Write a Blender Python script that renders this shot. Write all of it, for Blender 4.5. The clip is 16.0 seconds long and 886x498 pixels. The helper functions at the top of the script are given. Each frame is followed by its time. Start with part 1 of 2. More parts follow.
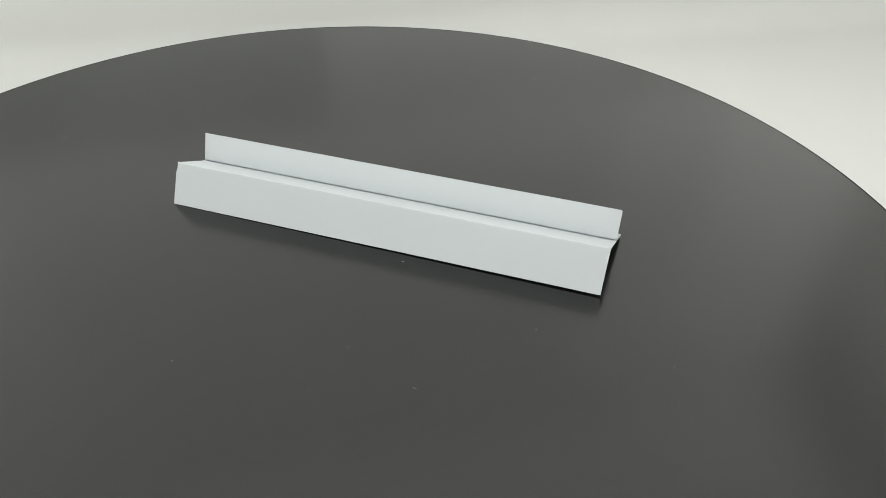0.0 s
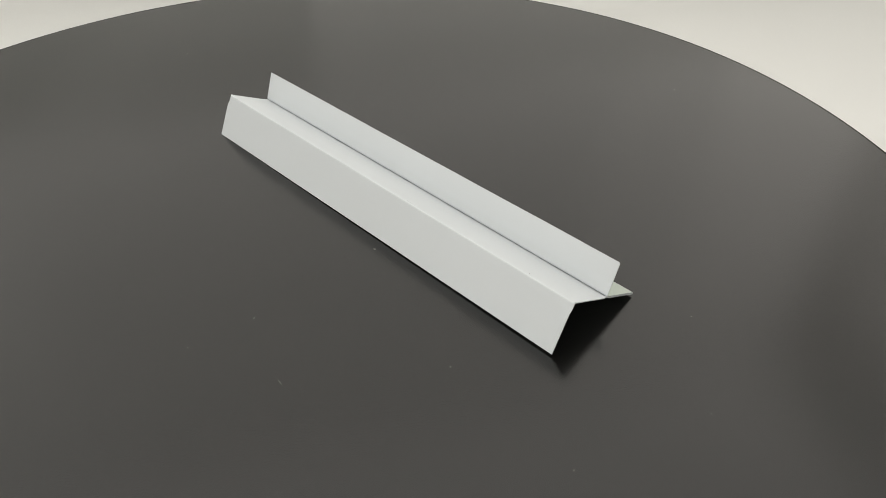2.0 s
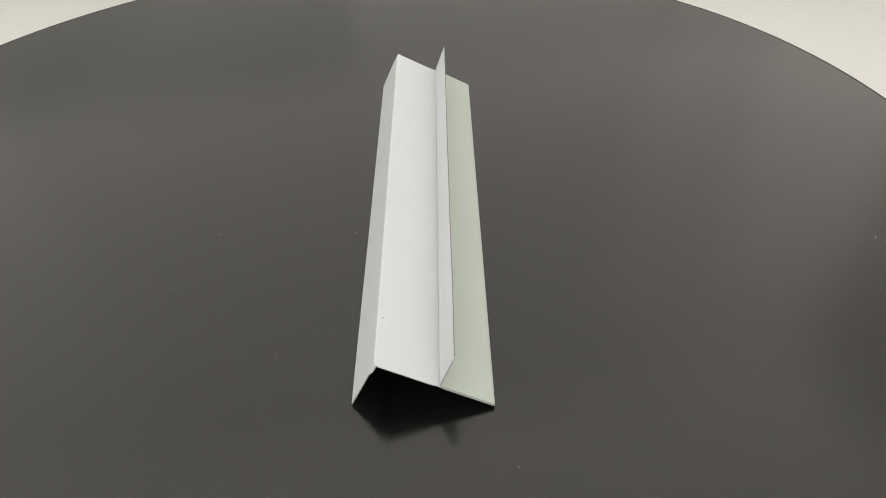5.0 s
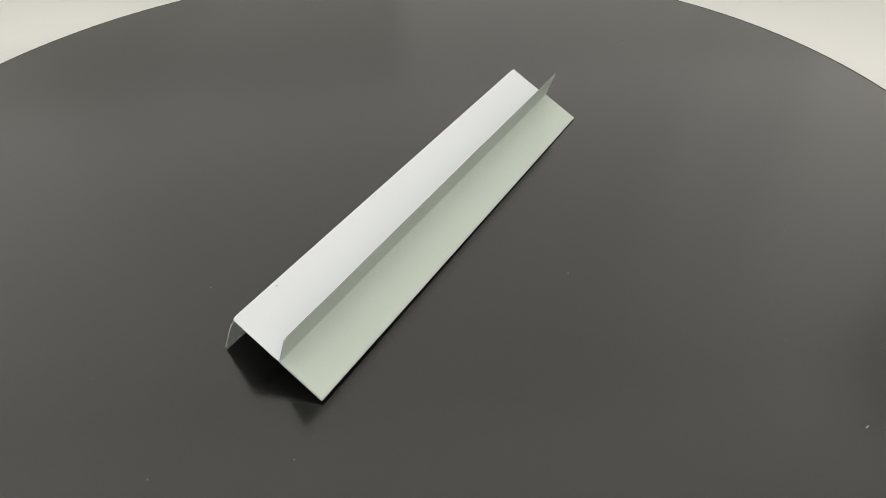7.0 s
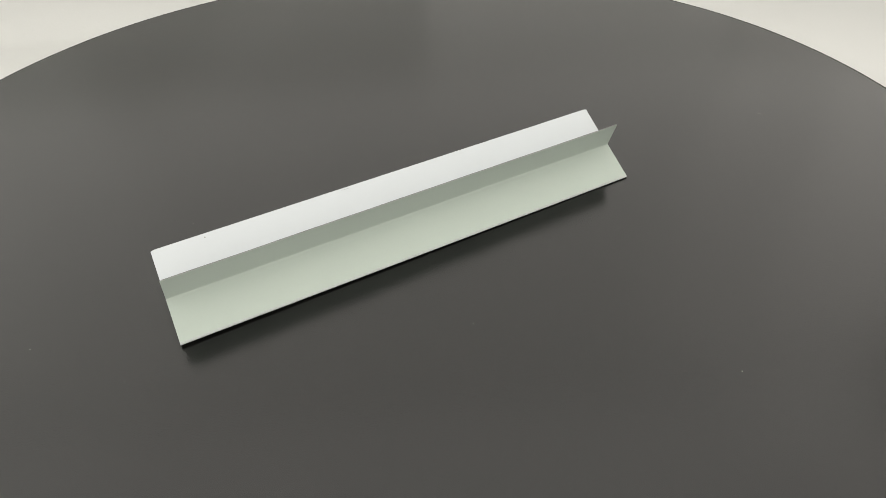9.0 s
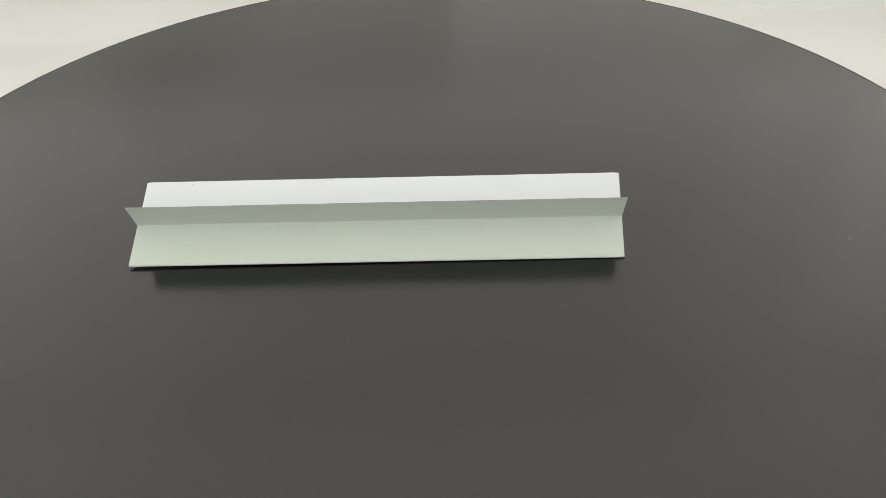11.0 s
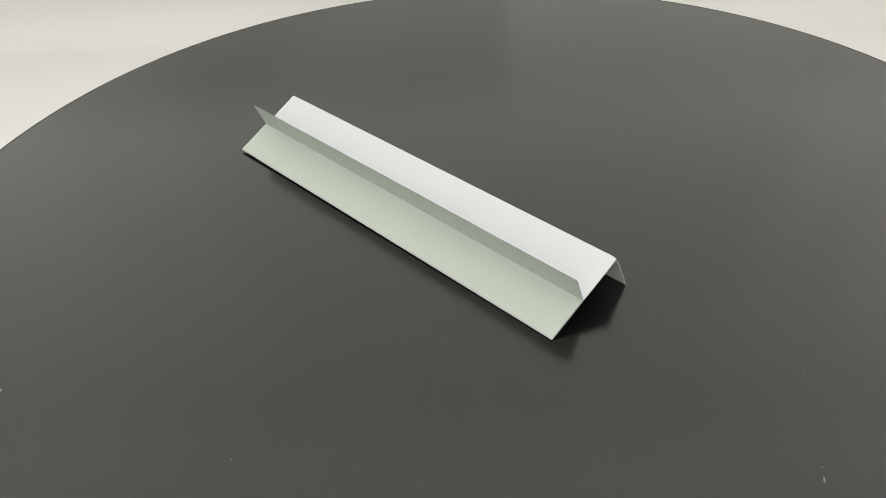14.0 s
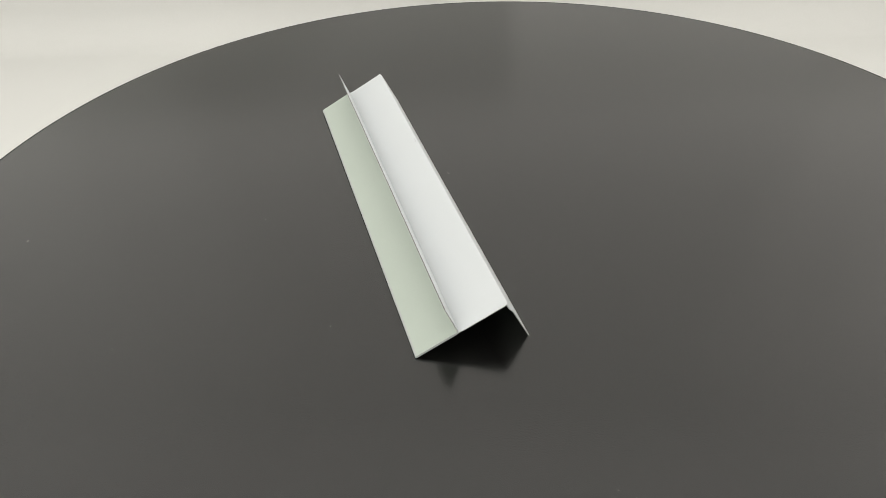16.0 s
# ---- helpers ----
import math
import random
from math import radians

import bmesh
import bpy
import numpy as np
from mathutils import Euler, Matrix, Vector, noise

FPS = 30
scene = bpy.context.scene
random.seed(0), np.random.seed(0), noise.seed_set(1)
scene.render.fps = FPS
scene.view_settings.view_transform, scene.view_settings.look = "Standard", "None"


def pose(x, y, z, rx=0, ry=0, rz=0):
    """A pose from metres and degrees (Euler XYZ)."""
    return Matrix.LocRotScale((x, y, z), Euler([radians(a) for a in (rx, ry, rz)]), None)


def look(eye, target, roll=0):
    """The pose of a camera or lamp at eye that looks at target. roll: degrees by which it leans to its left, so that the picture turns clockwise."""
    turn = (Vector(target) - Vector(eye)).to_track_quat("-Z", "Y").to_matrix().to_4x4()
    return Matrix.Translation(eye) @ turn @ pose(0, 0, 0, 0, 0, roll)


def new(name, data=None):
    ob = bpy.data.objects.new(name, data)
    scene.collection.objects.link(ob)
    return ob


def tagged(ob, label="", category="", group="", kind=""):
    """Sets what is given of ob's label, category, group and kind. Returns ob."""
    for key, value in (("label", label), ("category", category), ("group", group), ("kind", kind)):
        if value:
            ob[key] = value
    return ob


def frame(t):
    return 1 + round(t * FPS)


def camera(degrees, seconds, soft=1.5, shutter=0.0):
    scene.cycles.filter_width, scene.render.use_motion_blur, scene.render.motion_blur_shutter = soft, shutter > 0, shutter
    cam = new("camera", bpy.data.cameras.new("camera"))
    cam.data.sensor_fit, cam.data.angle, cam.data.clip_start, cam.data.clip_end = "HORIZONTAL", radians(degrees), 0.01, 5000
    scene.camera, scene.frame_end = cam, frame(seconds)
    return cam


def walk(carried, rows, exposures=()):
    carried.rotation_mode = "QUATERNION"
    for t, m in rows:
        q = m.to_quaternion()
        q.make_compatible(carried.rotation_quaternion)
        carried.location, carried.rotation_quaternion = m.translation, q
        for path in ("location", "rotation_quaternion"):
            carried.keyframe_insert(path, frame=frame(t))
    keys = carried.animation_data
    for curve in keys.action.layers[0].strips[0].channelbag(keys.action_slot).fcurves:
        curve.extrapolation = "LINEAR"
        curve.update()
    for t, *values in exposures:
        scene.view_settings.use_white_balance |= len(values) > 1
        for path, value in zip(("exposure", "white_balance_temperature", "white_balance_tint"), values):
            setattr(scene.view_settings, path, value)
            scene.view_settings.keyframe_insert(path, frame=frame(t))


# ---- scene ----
# A dark round turntable turns under a folded sheet-metal trim, before a white sheet in an added, unseen white
# enclosure; the camera is held by hand.
cam = camera(62.05, 16.0, soft=0.8)
walk(cam, [
    (0.0, pose(-0.0066, -0.2873, 0.2271, 51.90, -0.53, -12.12)),
    (0.7, pose(-0.0033, -0.2787, 0.2201, 51.09, -0.55, -12.77)),
    (1.0, pose(0.0006, -0.2757, 0.2150, 51.12, -0.22, -12.87)),
    (1.5, pose(0.0018, -0.2738, 0.2129, 50.52, 0.42, -13.02)),
    (2.0, pose(-0.0001, -0.2772, 0.2085, 50.30, 0.28, -13.12)),
    (2.5, pose(0.0014, -0.2781, 0.2036, 49.87, 0.31, -12.84)),
    (3.0, pose(0.0013, -0.2760, 0.2047, 49.31, 0.62, -12.92)),
    (3.5, pose(0.0024, -0.2793, 0.2045, 49.13, 0.91, -12.94)),
    (4.0, pose(-0.0010, -0.2824, 0.2012, 49.12, 1.40, -12.06)),
    (4.5, pose(-0.0017, -0.2867, 0.2017, 49.10, 1.54, -11.08)),
    (5.0, pose(0.0012, -0.2946, 0.2073, 49.37, 1.66, -10.33)),
    (7.5, pose(0.0001, -0.3199, 0.2129, 50.26, 1.51, -5.53)),
    (8.0, pose(0.0023, -0.3210, 0.2158, 49.87, 1.58, -4.87)),
    (8.5, pose(0.0019, -0.3229, 0.2167, 50.02, 1.69, -4.74)),
    (9.0, pose(0.0032, -0.3252, 0.2166, 50.33, 1.64, -4.15)),
    (11.4, pose(0.0076, -0.3234, 0.2211, 50.66, 1.75, -1.86)),
    (12.0, pose(0.0066, -0.3237, 0.2203, 51.28, 1.67, -1.37)),
    (12.5, pose(0.0029, -0.3243, 0.2228, 51.30, 2.08, -0.47)),
    (13.0, pose(-0.0017, -0.3243, 0.2215, 51.34, 2.55, 0.38)),
    (13.5, pose(-0.0046, -0.3254, 0.2232, 51.26, 2.86, 1.04)),
    (14.0, pose(-0.0040, -0.3260, 0.2202, 51.36, 2.74, 1.27)),
    (14.5, pose(-0.0024, -0.3245, 0.2225, 51.10, 2.62, 1.38)),
    (15.2, pose(-0.0016, -0.3234, 0.2217, 51.23, 2.46, 1.81)),
    (15.5, pose(-0.0020, -0.3228, 0.2217, 51.24, 2.47, 1.90)),
    (16.0, pose(-0.0020, -0.3224, 0.2252, 51.61, 2.29, 1.95)),
], exposures=[(0.0, -0.04, 6280, 8.5), (0.7, -0.09, 6510, 10.3), (2.5, -0.08, 6590, 12.3), (5.2, -0.05, 6670, 13), (7.3, 0.0, 6590, 12), (9.2, 0.03, 6560, 12), (16.0, 0.03, 6560, 12)])

# ---- light: unseen soft panels overhead, and fill panels added round the sides ----
ENCLOSURE = dict(x=1.1, front=-0.95, back=0.62, floor=-0.16, top=0.95)
world = bpy.data.worlds.new("world")
scene.world = world
world.use_nodes = True
world.node_tree.nodes["Background"].inputs["Color"].default_value = (0.9, 0.95, 1.0, 1)
world.node_tree.nodes["Background"].inputs["Strength"].default_value = 0.05


def panel_light(name, place, target, width, height, watts, colour):
    lamp = bpy.data.lights.new(name, "AREA")
    lamp.shape, lamp.size, lamp.size_y = "RECTANGLE", width, height
    lamp.energy, lamp.color = watts, colour
    ob = new(name, lamp)
    ob.matrix_world = look(place, target)
    return ob


GLOW = (1.0, 0.982, 0.925)
COOL, WARM = (0.955, 1.0, 0.92), (1.0, 0.955, 0.88)  # lamp tints chosen to colour the disc's reflections: greenish west, warm east
panel_light("roof_light", (0, -0.40, 0.945), (0, -0.40, 0), 2.1, 1.08, 4.5, GLOW)
panel_light("west_roof_light", (-0.5, -0.30, 0.93), (-0.3, -0.1, 0), 0.8, 0.7, 1.4, COOL)
panel_light("back_roof_light", (-0.10, 0.37, 0.94), (-0.10, 0.37, 0), 1.96, 0.46, 2.5, GLOW)
# unseen glowing panel added before the back wall to brighten the disc's reflections
panel_light("back_fill", (-0.08, 0.60, 0.595), (-0.08, 0, 0.595), 2.0, 0.67, 2.14, GLOW)
for side, x, wide, narrow, tint in ((-1, 0.62, 0.22, 0.06, COOL), (1, 0.65, 0.41, 0.18, WARM)):  # added fill: a wide and a narrow unseen panel in each back corner
    panel_light("corner_fill", (side * x, 0.31, 0.42), (0, -0.1, 0.36), 0.9, 0.76, wide, tint)
    panel_light("corner_fill", (side * (x + 0.07), 0.33, 0.39), (0, -0.1, 0.34), 0.5, 0.54, narrow, tint)
# unseen fill added where the disc's right edge would reflect a dark wall
panel_light("east_fill", (1.07, 0.22, 0.50), (0, 0.22, 0.50), 0.76, 0.8, 0.7, WARM)
# unseen panels added low at the back, a bright patch for the disc to reflect
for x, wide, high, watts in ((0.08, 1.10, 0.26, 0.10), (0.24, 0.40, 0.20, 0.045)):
    panel_light("low_glow_fill", (x, 0.60, 0.16), (x - 0.04, 0, 0.12), wide, high, watts, GLOW)
# unseen fill added behind the camera for the leg and the fin's back
panel_light("south_fill", (-0.05, -0.91, 0.34), (0, 0, 0.2), 1.5, 0.84, 4.7, GLOW)

# ---- materials ----


def material(name, colour, rough, specular=0.5, spread=0.04, scale=60.0, grain=900.0, bump=0.0, metal=0.0):
    """A painted or plain surface: colour varied at two scales, roughness varied with it, and a fine relief."""
    m = bpy.data.materials.new(name)
    m.use_nodes = True
    nodes, links = m.node_tree.nodes, m.node_tree.links
    b = nodes["Principled BSDF"]
    b.inputs["Roughness"].default_value = rough
    b.inputs["Metallic"].default_value = metal
    b.inputs["Specular IOR Level"].default_value = specular
    tex = nodes.new("ShaderNodeTexCoord")
    big, fine = nodes.new("ShaderNodeTexNoise"), nodes.new("ShaderNodeTexNoise")
    for n, s, d in ((big, scale, 3), (fine, grain, 2)):
        n.inputs["Scale"].default_value, n.inputs["Detail"].default_value = s, d
        links.new(tex.outputs["Object"], n.inputs["Vector"])
    add = nodes.new("ShaderNodeMath")
    add.operation = "ADD"
    links.new(big.outputs["Fac"], add.inputs[0])
    links.new(fine.outputs["Fac"], add.inputs[1])
    ramp = nodes.new("ShaderNodeMapRange")
    ramp.inputs["From Min"].default_value, ramp.inputs["From Max"].default_value = 0.5, 1.5
    ramp.inputs["To Min"].default_value, ramp.inputs["To Max"].default_value = 1 - spread, 1 + spread
    links.new(add.outputs[0], ramp.inputs["Value"])
    mix = nodes.new("ShaderNodeVectorMath")
    mix.operation = "SCALE"
    mix.inputs[0].default_value = colour
    links.new(ramp.outputs[0], mix.inputs["Scale"])
    links.new(mix.outputs[0], b.inputs["Base Color"])
    wear = nodes.new("ShaderNodeMath")
    wear.operation = "MULTIPLY"
    wear.inputs[1].default_value = rough
    links.new(ramp.outputs[0], wear.inputs[0])
    links.new(wear.outputs[0], b.inputs["Roughness"])
    if bump:
        relief = nodes.new("ShaderNodeBump")
        relief.inputs["Strength"].default_value, relief.inputs["Distance"].default_value = bump, 0.0002
        links.new(fine.outputs["Fac"], relief.inputs["Height"])
        links.new(relief.outputs["Normal"], b.inputs["Normal"])
    return m


LAMINATE = material("dark_satin_laminate", (0.0037, 0.0037, 0.0035), 0.19, 0.57, 0.1, 14, 1100, 0.13)
RIM = material("dark_edge_band", (0.01, 0.01, 0.01), 0.6, 0.2, 0.1, 40, 900, 0.1)
WHITE = material("white_coil_paint", (0.622, 0.650, 0.672), 0.62, 0.25, 0.012, 22, 1500, 0.05)
BACK = material("greenish_primer", (0.468, 0.526, 0.476), 0.5, 0.4, 0.02, 26, 1200, 0.06)
STEEL = material("cut_edge", (0.46, 0.48, 0.48), 0.45, 0.5, 0.08, 200, 3000, 0.1, 0.2)
RAW = material("bare_sheared_steel", (0.24, 0.24, 0.24), 0.5, 0.5, 0.15, 150, 3000, 0.1, 0.7)
PALE = material("worn_highlit_primer", (0.465, 0.49, 0.48), 0.55, 0.4, 0.05, 90, 1500, 0.06)
CLOTH = material("white_cloth", (0.738, 0.740, 0.725), 0.9, 0.1, 0.02, 5, 500, 0.15)
FLECK = material("pale_dust", (0.2, 0.197, 0.18), 0.8, 0.2, 0.1, 300, 2000)
SCUFF = material("grey_scuff", (0.33, 0.335, 0.33), 0.7, 0.2, 0.1, 300, 2000)
PLASTIC = material("black_plastic", (0.02, 0.02, 0.02), 0.5, 0.4, 0.1, 50, 900, 0.1)

# ---- helpers of the scene ----


def mesh_of(name, verts, faces, mats, slots=None, smooth=None):
    me = bpy.data.meshes.new(name)
    me.from_pydata(verts, [], faces)
    for m in mats:
        me.materials.append(m)
    for k, poly in enumerate(me.polygons):
        if slots:
            poly.material_index = slots[k]
        poly.use_smooth = bool(smooth and smooth[k])
    me.validate()
    me.update()
    return me


def part(name, me, parent, label=""):
    ob = new(name, me)
    ob.parent = parent
    return tagged(ob, label) if label else ob


def lathe(name, outline, steps, mat):
    """A turned body from (radius, height) pairs, from the axis on top to the axis below."""
    verts, faces, smooth = [], [], []
    rings = []
    for r, z in outline:
        if r < 1e-6:
            rings.append([len(verts)])
            verts.append((0, 0, z))
        else:
            rings.append(list(range(len(verts), len(verts) + steps)))
            verts += [(r * math.cos(2 * math.pi * k / steps), r * math.sin(2 * math.pi * k / steps), z) for k in range(steps)]
    for (a, b), (p, q) in zip(zip(rings, rings[1:]), zip(outline, outline[1:])):
        side = abs(p[1] - q[1]) > 1e-6
        for k in range(steps):
            j = (k + 1) % steps
            if len(a) == 1:
                faces.append((a[0], b[k], b[j]))
            elif len(b) == 1:
                faces.append((a[k], b[0], a[j]))
            else:
                faces.append((a[k], b[k], b[j], a[j]))
            smooth.append(side)
    return mesh_of(name, verts, faces, [mat], None, smooth)


# ---- the backdrop sheet, and unseen cloth added round it ----


def box(name, lo, hi, mat):
    (a, b, c), (d, e, f) = lo, hi
    v = [(a, b, c), (d, b, c), (d, e, c), (a, e, c), (a, b, f), (d, b, f), (d, e, f), (a, e, f)]
    return mesh_of(name, v, [(0, 3, 2, 1), (4, 5, 6, 7), (0, 1, 5, 4), (1, 2, 6, 5), (2, 3, 7, 6), (3, 0, 4, 7)], [mat])


def sweep_cloth():
    """The sheet on which the turntable stands; it bends up behind it into the back wall."""
    t, bend = ENCLOSURE, 0.05
    line = [(t["front"], t["floor"]), (-0.4, t["floor"]), (0.0, t["floor"]), (t["back"] - bend, t["floor"])]
    for k in range(1, 15):
        a = math.pi / 2 * k / 14
        line.append((t["back"] - bend + bend * math.sin(a), t["floor"] + bend - bend * math.cos(a)))
    line += [(t["back"], z) for z in (0.3, 0.6, t["top"])]
    cols = 24
    verts, faces = [], []
    for off in (0.0, 0.002):
        for i, (y, z) in enumerate(line):
            for k in range(cols + 1):
                x = -t["x"] + 2 * t["x"] * k / cols
                ripple = 0.003 * noise.noise((x * 4, y * 5, z * 5)) if 2 < i < len(line) - 1 else 0
                verts.append((x, y + (off if i > 3 else 0) - (ripple if i > 8 else 0), z - off * (i <= 12) + ripple * (i <= 8)))
    n, w = len(line), cols + 1
    for i in range(n - 1):
        for k in range(cols):
            a = i * w + k
            faces.append((a, a + 1, a + w + 1, a + w))
            b = a + n * w
            faces.append((b, b + w, b + w + 1, b + 1))
    ob = new("backdrop", mesh_of("backdrop", verts, faces, [CLOTH], None, [True] * len(faces)))
    tagged(ob, "off-white seamless sheet sweeping up behind the turntable", "backdrop", kind="structure")


sweep_cloth()
T = ENCLOSURE
# side walls, front and top are out of view, added to bounce the light
for name, lo, hi in (
    ("bounce_wall_west", (-T["x"] - 0.01, T["front"], T["floor"]), (-T["x"], T["back"], T["top"])),
    ("bounce_wall_east", (T["x"], T["front"], T["floor"]), (T["x"] + 0.01, T["back"], T["top"])),
    ("bounce_wall_south", (-T["x"], T["front"] - 0.01, T["floor"]), (T["x"], T["front"], T["top"])),
    ("bounce_ceiling", (-T["x"], T["front"], T["top"]), (T["x"], T["back"], T["top"] + 0.01)),
):
    tagged(new(name, box(name, lo, hi, CLOTH)), "plain white cloth, unseen, added to bounce light", "wall", kind="structure")

# ---- the turntable ----
TURN, START = 13.7799, -30.661  # degrees a second, clockwise from above, and the first angle


def turned(t):
    return pose(0, 0, 0, 0, 0, START - TURN * t)


turntable = tagged(new("turntable"), "large round dark grey satin turntable, slowly turning", "turntable")
part("platter", lathe("platter", [(0, 0), (0.2982, 0), (0.2983, -0.0002)], 256, LAMINATE), turntable, "dark grey satin laminate disc with faint dust")
part("edge_band", lathe("edge_band", [(0.2983, -0.0001), (0.2995, -0.0001), (0.2999, -0.0005), (0.30, -0.0012), (0.30, -0.017), (0.298, -0.018), (0, -0.018)], 256, RIM), turntable, "dark edge band of the disc")
part("base", lathe("base", [(0, -0.019), (0.145, -0.019), (0.15, -0.024), (0.15, -0.156), (0.147, T["floor"]), (0, T["floor"])], 96, PLASTIC), turntable, "low black plastic drum base")


def flecks():
    """Dust on the disc: small pale flakes and short fibres, each a low crumpled chip."""
    rng = random.Random(7)
    spots = [(-203.1, 53.8, 2.8, 0.8, 118), (-200.6, 49.5, 1.5, 0.35, 118), (35.5, 9.0, 1.7, 0.8, 30), (167, -19, 0.6, 0.4, 60), (68.5, -65, 3.4, 0.2, 170),
             (187, 33, 0.8, 0.4, 140), (29.4, -80, 0.9, 0.5, 0), (34, -53, 1.2, 0.5, 100), (107.6, -16, 0.9, 0.4, 15), (157, 70.3, 0.9, 0.5, 50),
             (49.6, 233, 2.8, 0.8, 165), (-65, 94.5, 1.1, 0.5, 20), (-48, 187, 1.0, 0.6, 80), (-178.4, 14, 0.9, 0.6, 0), (26, 113, 0.9, 0.5, 45), (-32, -84, 1.0, 0.5, 70)]
    for _ in range(22):
        a, r = rng.uniform(0, 2 * math.pi), 0.29 * math.sqrt(rng.random()) * 1000
        x, y = r * math.cos(a), r * math.sin(a)
        if not (-102 < x < 136 and 10 < y < 68):
            spots.append((x, y, rng.uniform(0.25, 0.5), rng.uniform(0.15, 0.3), rng.uniform(0, 180)))
    for _ in range(16):
        spots.append((-181 + rng.gauss(0, 4), 15 + rng.gauss(0, 5), rng.uniform(0.2, 0.4), 0.13, rng.uniform(0, 180)))
    verts, faces = [], []
    for x, y, long, wide, turn in spots:
        n, base, c, s = 7, len(verts), math.cos(radians(turn)), math.sin(radians(turn))
        for k in range(n):
            a, w = 2 * math.pi * k / n, rng.uniform(0.6, 1.0)
            u, v = 0.5 * long * w * math.cos(a), 0.5 * wide * w * math.sin(a)
            verts.append(((x + u * c - v * s) / 1000, (y + u * s + v * c) / 1000, 0.00002))
        verts.append((x / 1000, y / 1000, 0.00002 + 0.00025 * min(1, wide)))
        faces += [(base + k, base + (k + 1) % n, base + n) for k in range(n)]
    ob = part("dust", mesh_of("dust", verts, faces, [FLECK]), turntable, "fine pale dust flecks")
    tagged(ob, kind="stuff")


flecks()

# ---- the folded trim ----
SHEET = 0.42  # mm
BEND_B, HEM, FIN_FOOT, FIN_TOP = (9.7, 20.32), (49.15, 0.62), (31.1, 10.55), (36.25, 24.45)


def arc(corner, before, after, radius, steps):
    """Points of a rounded bend at a corner between two directions."""
    c, d, e = Vector(corner), (Vector(before) - Vector(corner)).normalized(), (Vector(after) - Vector(corner)).normalized()
    half = d.angle(e) / 2
    reach = radius / math.tan(half)
    mid = c + (d + e).normalized() * (radius / math.sin(half))
    p, q = c + d * reach - mid, c + e * reach - mid
    turn = p.angle_signed(q)
    out = []
    for k in range(steps + 1):
        a = -turn * k / steps
        out.append(mid + Vector((p.x * math.cos(a) - p.y * math.sin(a), p.x * math.sin(a) + p.y * math.cos(a))))
    return out


def section():
    """The sheet's middle line, from the foot of the leg over the ridge to the hem, back, and up the fin: pieces with their points."""
    a, b, h = Vector((0.25, 0.02)), Vector(BEND_B), Vector(HEM)
    u = (h - b).normalized()
    n = Vector((-u.y, u.x))
    low, high = h - n * 0.29, h + n * 0.29
    foot = Vector(FIN_FOOT)
    foot = high - u * ((high - foot).dot(u)) + n * 0.18
    ridge = arc(b, a, low, 0.27, 5)
    brow = ridge[-1].lerp(low, 0.012)
    leg = [a.lerp(ridge[0], f) for f in (0, 0.3, 0.6, 0.8, 0.84, 0.88, 0.94, 0.985)] + ridge + [brow]
    web = [brow] + [ridge[-1].lerp(low, f) for f in (0.03, 0.2, 0.4, 0.46, 0.49, 0.515, 0.54, 0.57, 0.8, 0.97, 1)]
    hem = [h + (u * math.sin(x) - n * math.cos(x)) * 0.29 for x in (math.pi * k / 8 for k in range(9))]
    bend = arc(foot, high, FIN_TOP, 0.95, 7)
    crease = high.lerp(bend[0], 0.97)
    flange = [high] + [high.lerp(bend[0], f) for f in (0.03, 0.07, 0.3, 0.6, 0.9)] + [crease]
    top = Vector(FIN_TOP)
    fin = [crease] + bend + [bend[-1].lerp(top, f) for f in (0.03, 0.3, 0.6, 0.85, 0.9, 0.94, 0.97, 0.99, 1)]
    return [("leg", leg), ("web", web), ("hem", hem), ("flange", flange), ("fin", fin)]


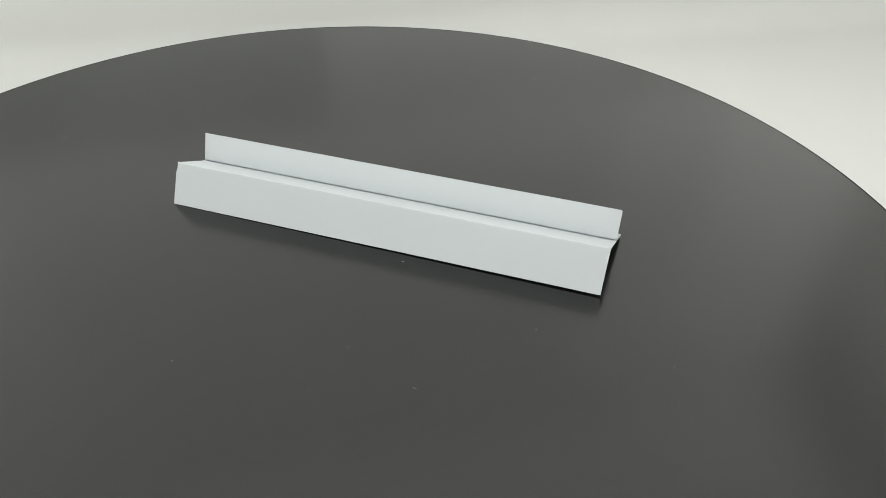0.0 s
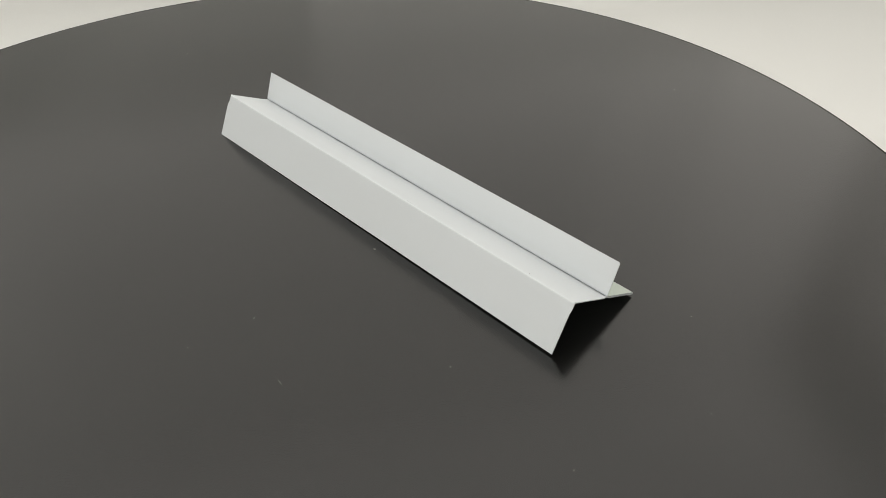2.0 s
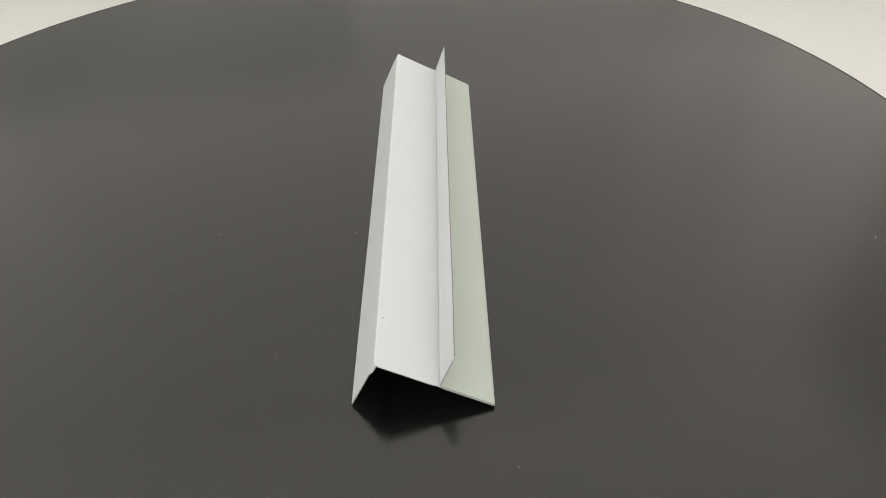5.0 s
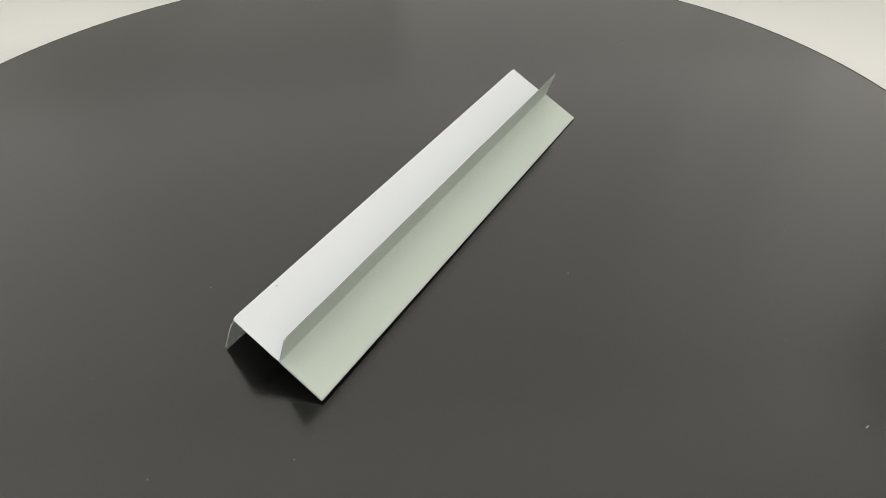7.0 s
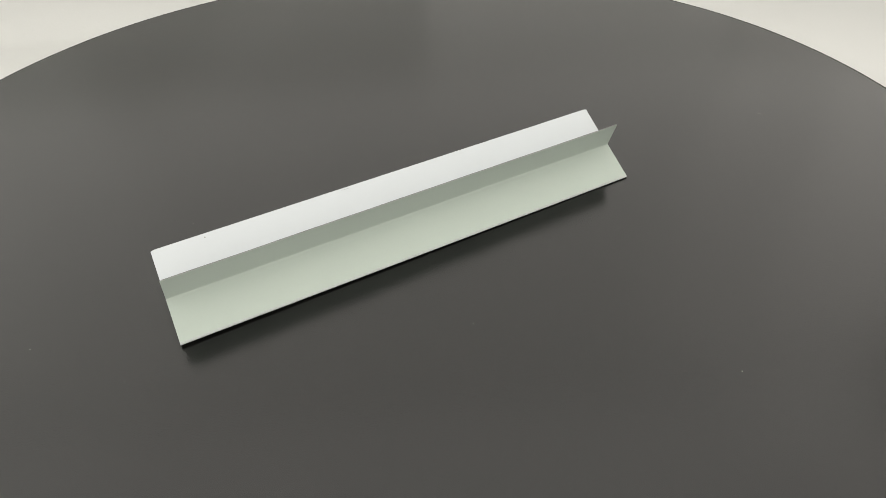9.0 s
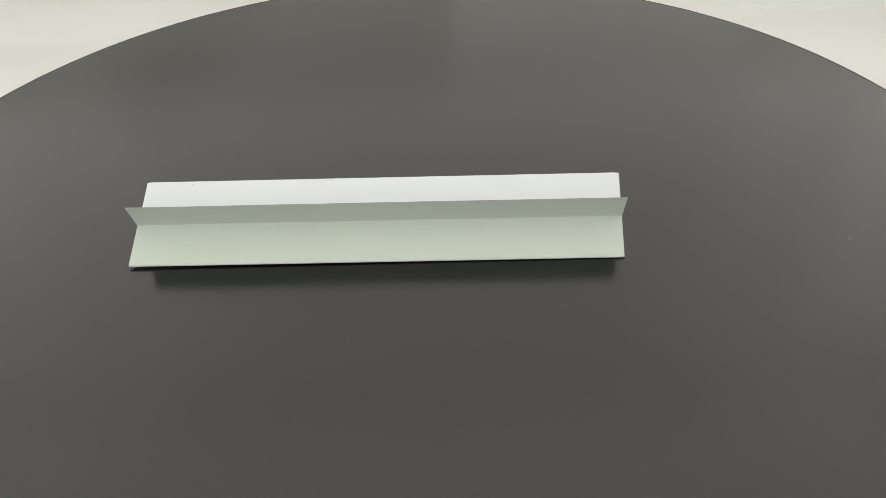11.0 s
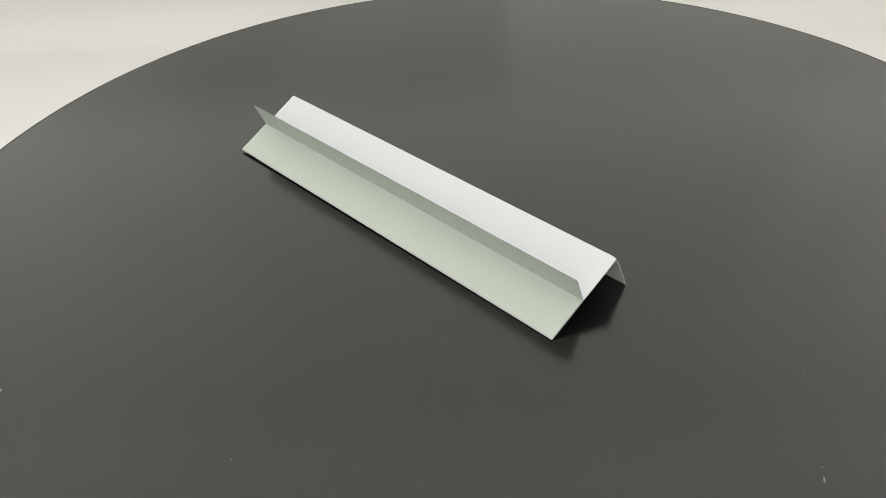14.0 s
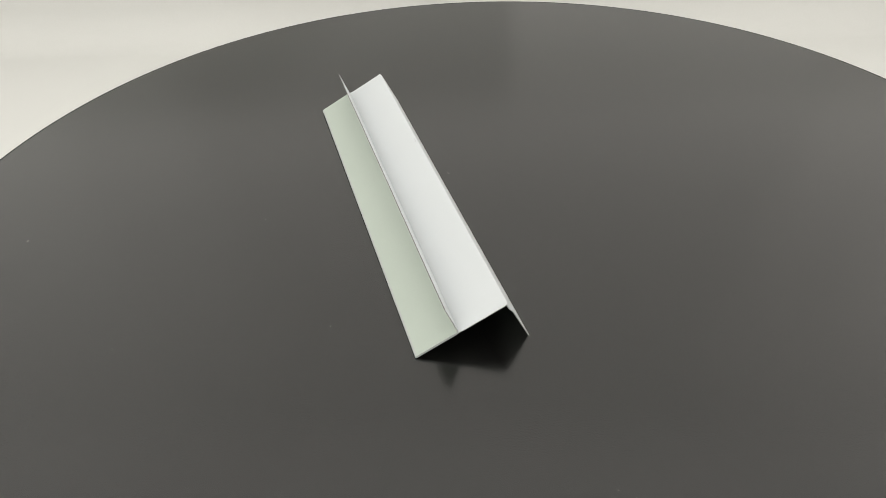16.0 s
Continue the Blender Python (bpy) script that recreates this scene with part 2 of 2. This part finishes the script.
def trim_profile():
    """Folded sheet: white paint on one side, greenish primer on the other, bare cut edges."""
    thing = tagged(new("metal_trim_profile"), "white folded sheet metal trim with upright fin and greenish back", "metal profile")
    labels = {"leg": "white painted front leg", "web": "white painted sloping web", "hem": "rounded pale grey folded hem", "flange": "greenish primer-coated flange", "fin": "upright fin, white before and grey-green behind"}
    names = {"leg": "front_leg", "web": "web", "hem": "hem", "flange": "return_flange", "fin": "fin"}
    # stations along the length, closer at the ends
    near = [0, 0.3, 0.8, 1.5, 2.4, 4]
    length = 229.5
    along = near + [4 + (length - 8) * k / 24 for k in range(1, 24)] + [length - x for x in reversed(near)]
    for kind, line in section():
        n = len(line)
        normals = []
        for i in range(n):
            d = (line[min(i + 1, n - 1)] - line[max(i - 1, 0)]).normalized()
            normals.append(Vector((-d.y, d.x)))
        verts, faces, slots, smooth = [], [], [], []
        m = len(along)
        for j, x in enumerate(along):
            end = min(x, length - x)
            crush = max(0.0, 1 - end / 2.2) ** 2
            for side in (0.5, -0.5):
                for i, q in enumerate(line):
                    y, z = q + normals[i] * side * SHEET
                    px = x
                    if kind == "fin":  # rounded corners and a slightly wavy free edge
                        up = max(0.0, (q - line[0]).length / (line[-1] - line[0]).length)
                        drop = (line[-1] - q).length
                        if drop < 0.9:  # one corner was rounded off, the other stayed sharp
                            px = min(x, length - 0.9 + math.sqrt(max(0.0, 0.9 ** 2 - (0.9 - drop) ** 2)))
                        y += 0.16 * up * noise.noise((x * 0.018, 3.1, 0)) + 0.1 * up * noise.noise((x * 0.06, 7.7, 0))
                    if kind == "leg" and q.y > 16.4:  # the shears pressed the bend in at both ends
                        y += 0.75 * crush * min(1, (q.y - 16.4) / 0.6) * max(0.0, min(1, (11.2 - q.x) / 1.2))
                    if kind == "web":
                        z += 0.5 * crush * max(0.0, 1 - abs(q.x - 30.3) / 1.5)
                    if kind == "leg":
                        y += 0.1 * (1 - q.y / 20) * noise.noise((x * 0.02, 9.3, 0))
                    px += 0.0535 * y if kind != "fin" else 0.0535 * 30 + 0.02 * (y - 30)
                    verts.append(((px - 98.7) / 1000, y / 1000, z / 1000))

        def own(face):
            faces.append(tuple(range(len(verts), len(verts) + 4)))
            verts.extend([verts[k] for k in face])

        for j in range(m - 1):
            for i in range(n - 1):
                a, b = j * 2 * n + i, (j + 1) * 2 * n + i
                faces += [(a, a + 1, b + 1, b), (a + n, b + n, b + n + 1, a + n + 1)]
                slots += [0, 4 if kind == "hem" or (kind == "flange" and i < 1) else 1]  # the fold is paler: wear, and its highlight put into the colour
                smooth += [True, True]
        for i in range(n - 1):  # the cut ends
            a, b = i, (m - 1) * 2 * n + i
            own((a, a + n, a + n + 1, a + 1))
            own((b, b + 1, b + n + 1, b + n))
            slots += [2, 2]
            smooth += [False, False]
        for i in ([0] if kind == "leg" else [n - 1] if kind == "fin" else []):  # the free edges
            for j in range(m - 1):
                a, b = j * 2 * n + i, (j + 1) * 2 * n + i
                own((a, b, b + n, a + n) if i == 0 else (a, a + n, b + n, b))
                slots.append(3)
                smooth.append(False)
        part(names[kind], mesh_of(names[kind], verts, faces, [WHITE, BACK, STEEL, RAW, PALE], slots, smooth), thing, labels[kind])
    # a dull spot on the web and a fine scratch along the ridge
    b, h = Vector(BEND_B), Vector(HEM)
    u = (h - b).normalized()
    h -= Vector((-u.y, u.x)) * 0.29
    u = (h - b).normalized()
    n = Vector((-u.y, u.x))
    web_at = lambda y: b + u * ((y - b.x) / u.x) + n * 0.255
    rng = random.Random(3)
    verts, faces = [], []
    for k in range(9):
        a, r = 2 * math.pi * k / 9, rng.uniform(0.22, 0.42)
        q = web_at(11.4 + r * math.cos(a))
        verts.append(((108.7 + 1.3 * r * math.sin(a)) / 1000, q.x / 1000, q.y / 1000))
    q = web_at(11.4) + n * 0.06
    verts.append((0.1087, q.x / 1000, q.y / 1000))
    faces = [(k, 9, (k + 1) % 9) for k in range(9)]
    part("spot", mesh_of("spot", verts, faces, [SCUFF]), thing, "small dull grey spot")
    verts, faces = [], []
    for k in range(12):
        x, wide = 40.2 + 5.0 * k / 11, 0.11 * (1 - abs(k / 11 - 0.2)) * rng.uniform(0.2, 1.0)
        q = web_at(10.6)
        for off in (-wide, 0.0, wide):
            p = q + u * off + n * (0.012 if off == 0 else 0.0)
            verts.append((x / 1000, p.x / 1000, p.y / 1000))
    for k in range(11):
        for i in (0, 1):
            a = 3 * k + i
            faces.append((a, a + 3, a + 4, a + 1))
    part("scratch", mesh_of("scratch", verts, faces, [SCUFF]), thing, "fine grey scratch on the ridge")
    return thing


trim = trim_profile()


def at_rest(t):
    """The trim's pose on the turned disc; one end lies on it, the other rides a hair above."""
    return turned(t) @ pose(0, 0.0145, 0.00042, 0, -0.22, 0)


def motions():
    steps = [k * 0.5 for k in range(33)]
    walk(turntable, [(t, turned(t)) for t in steps])
    walk(trim, [(t, at_rest(t)) for t in steps])


motions()
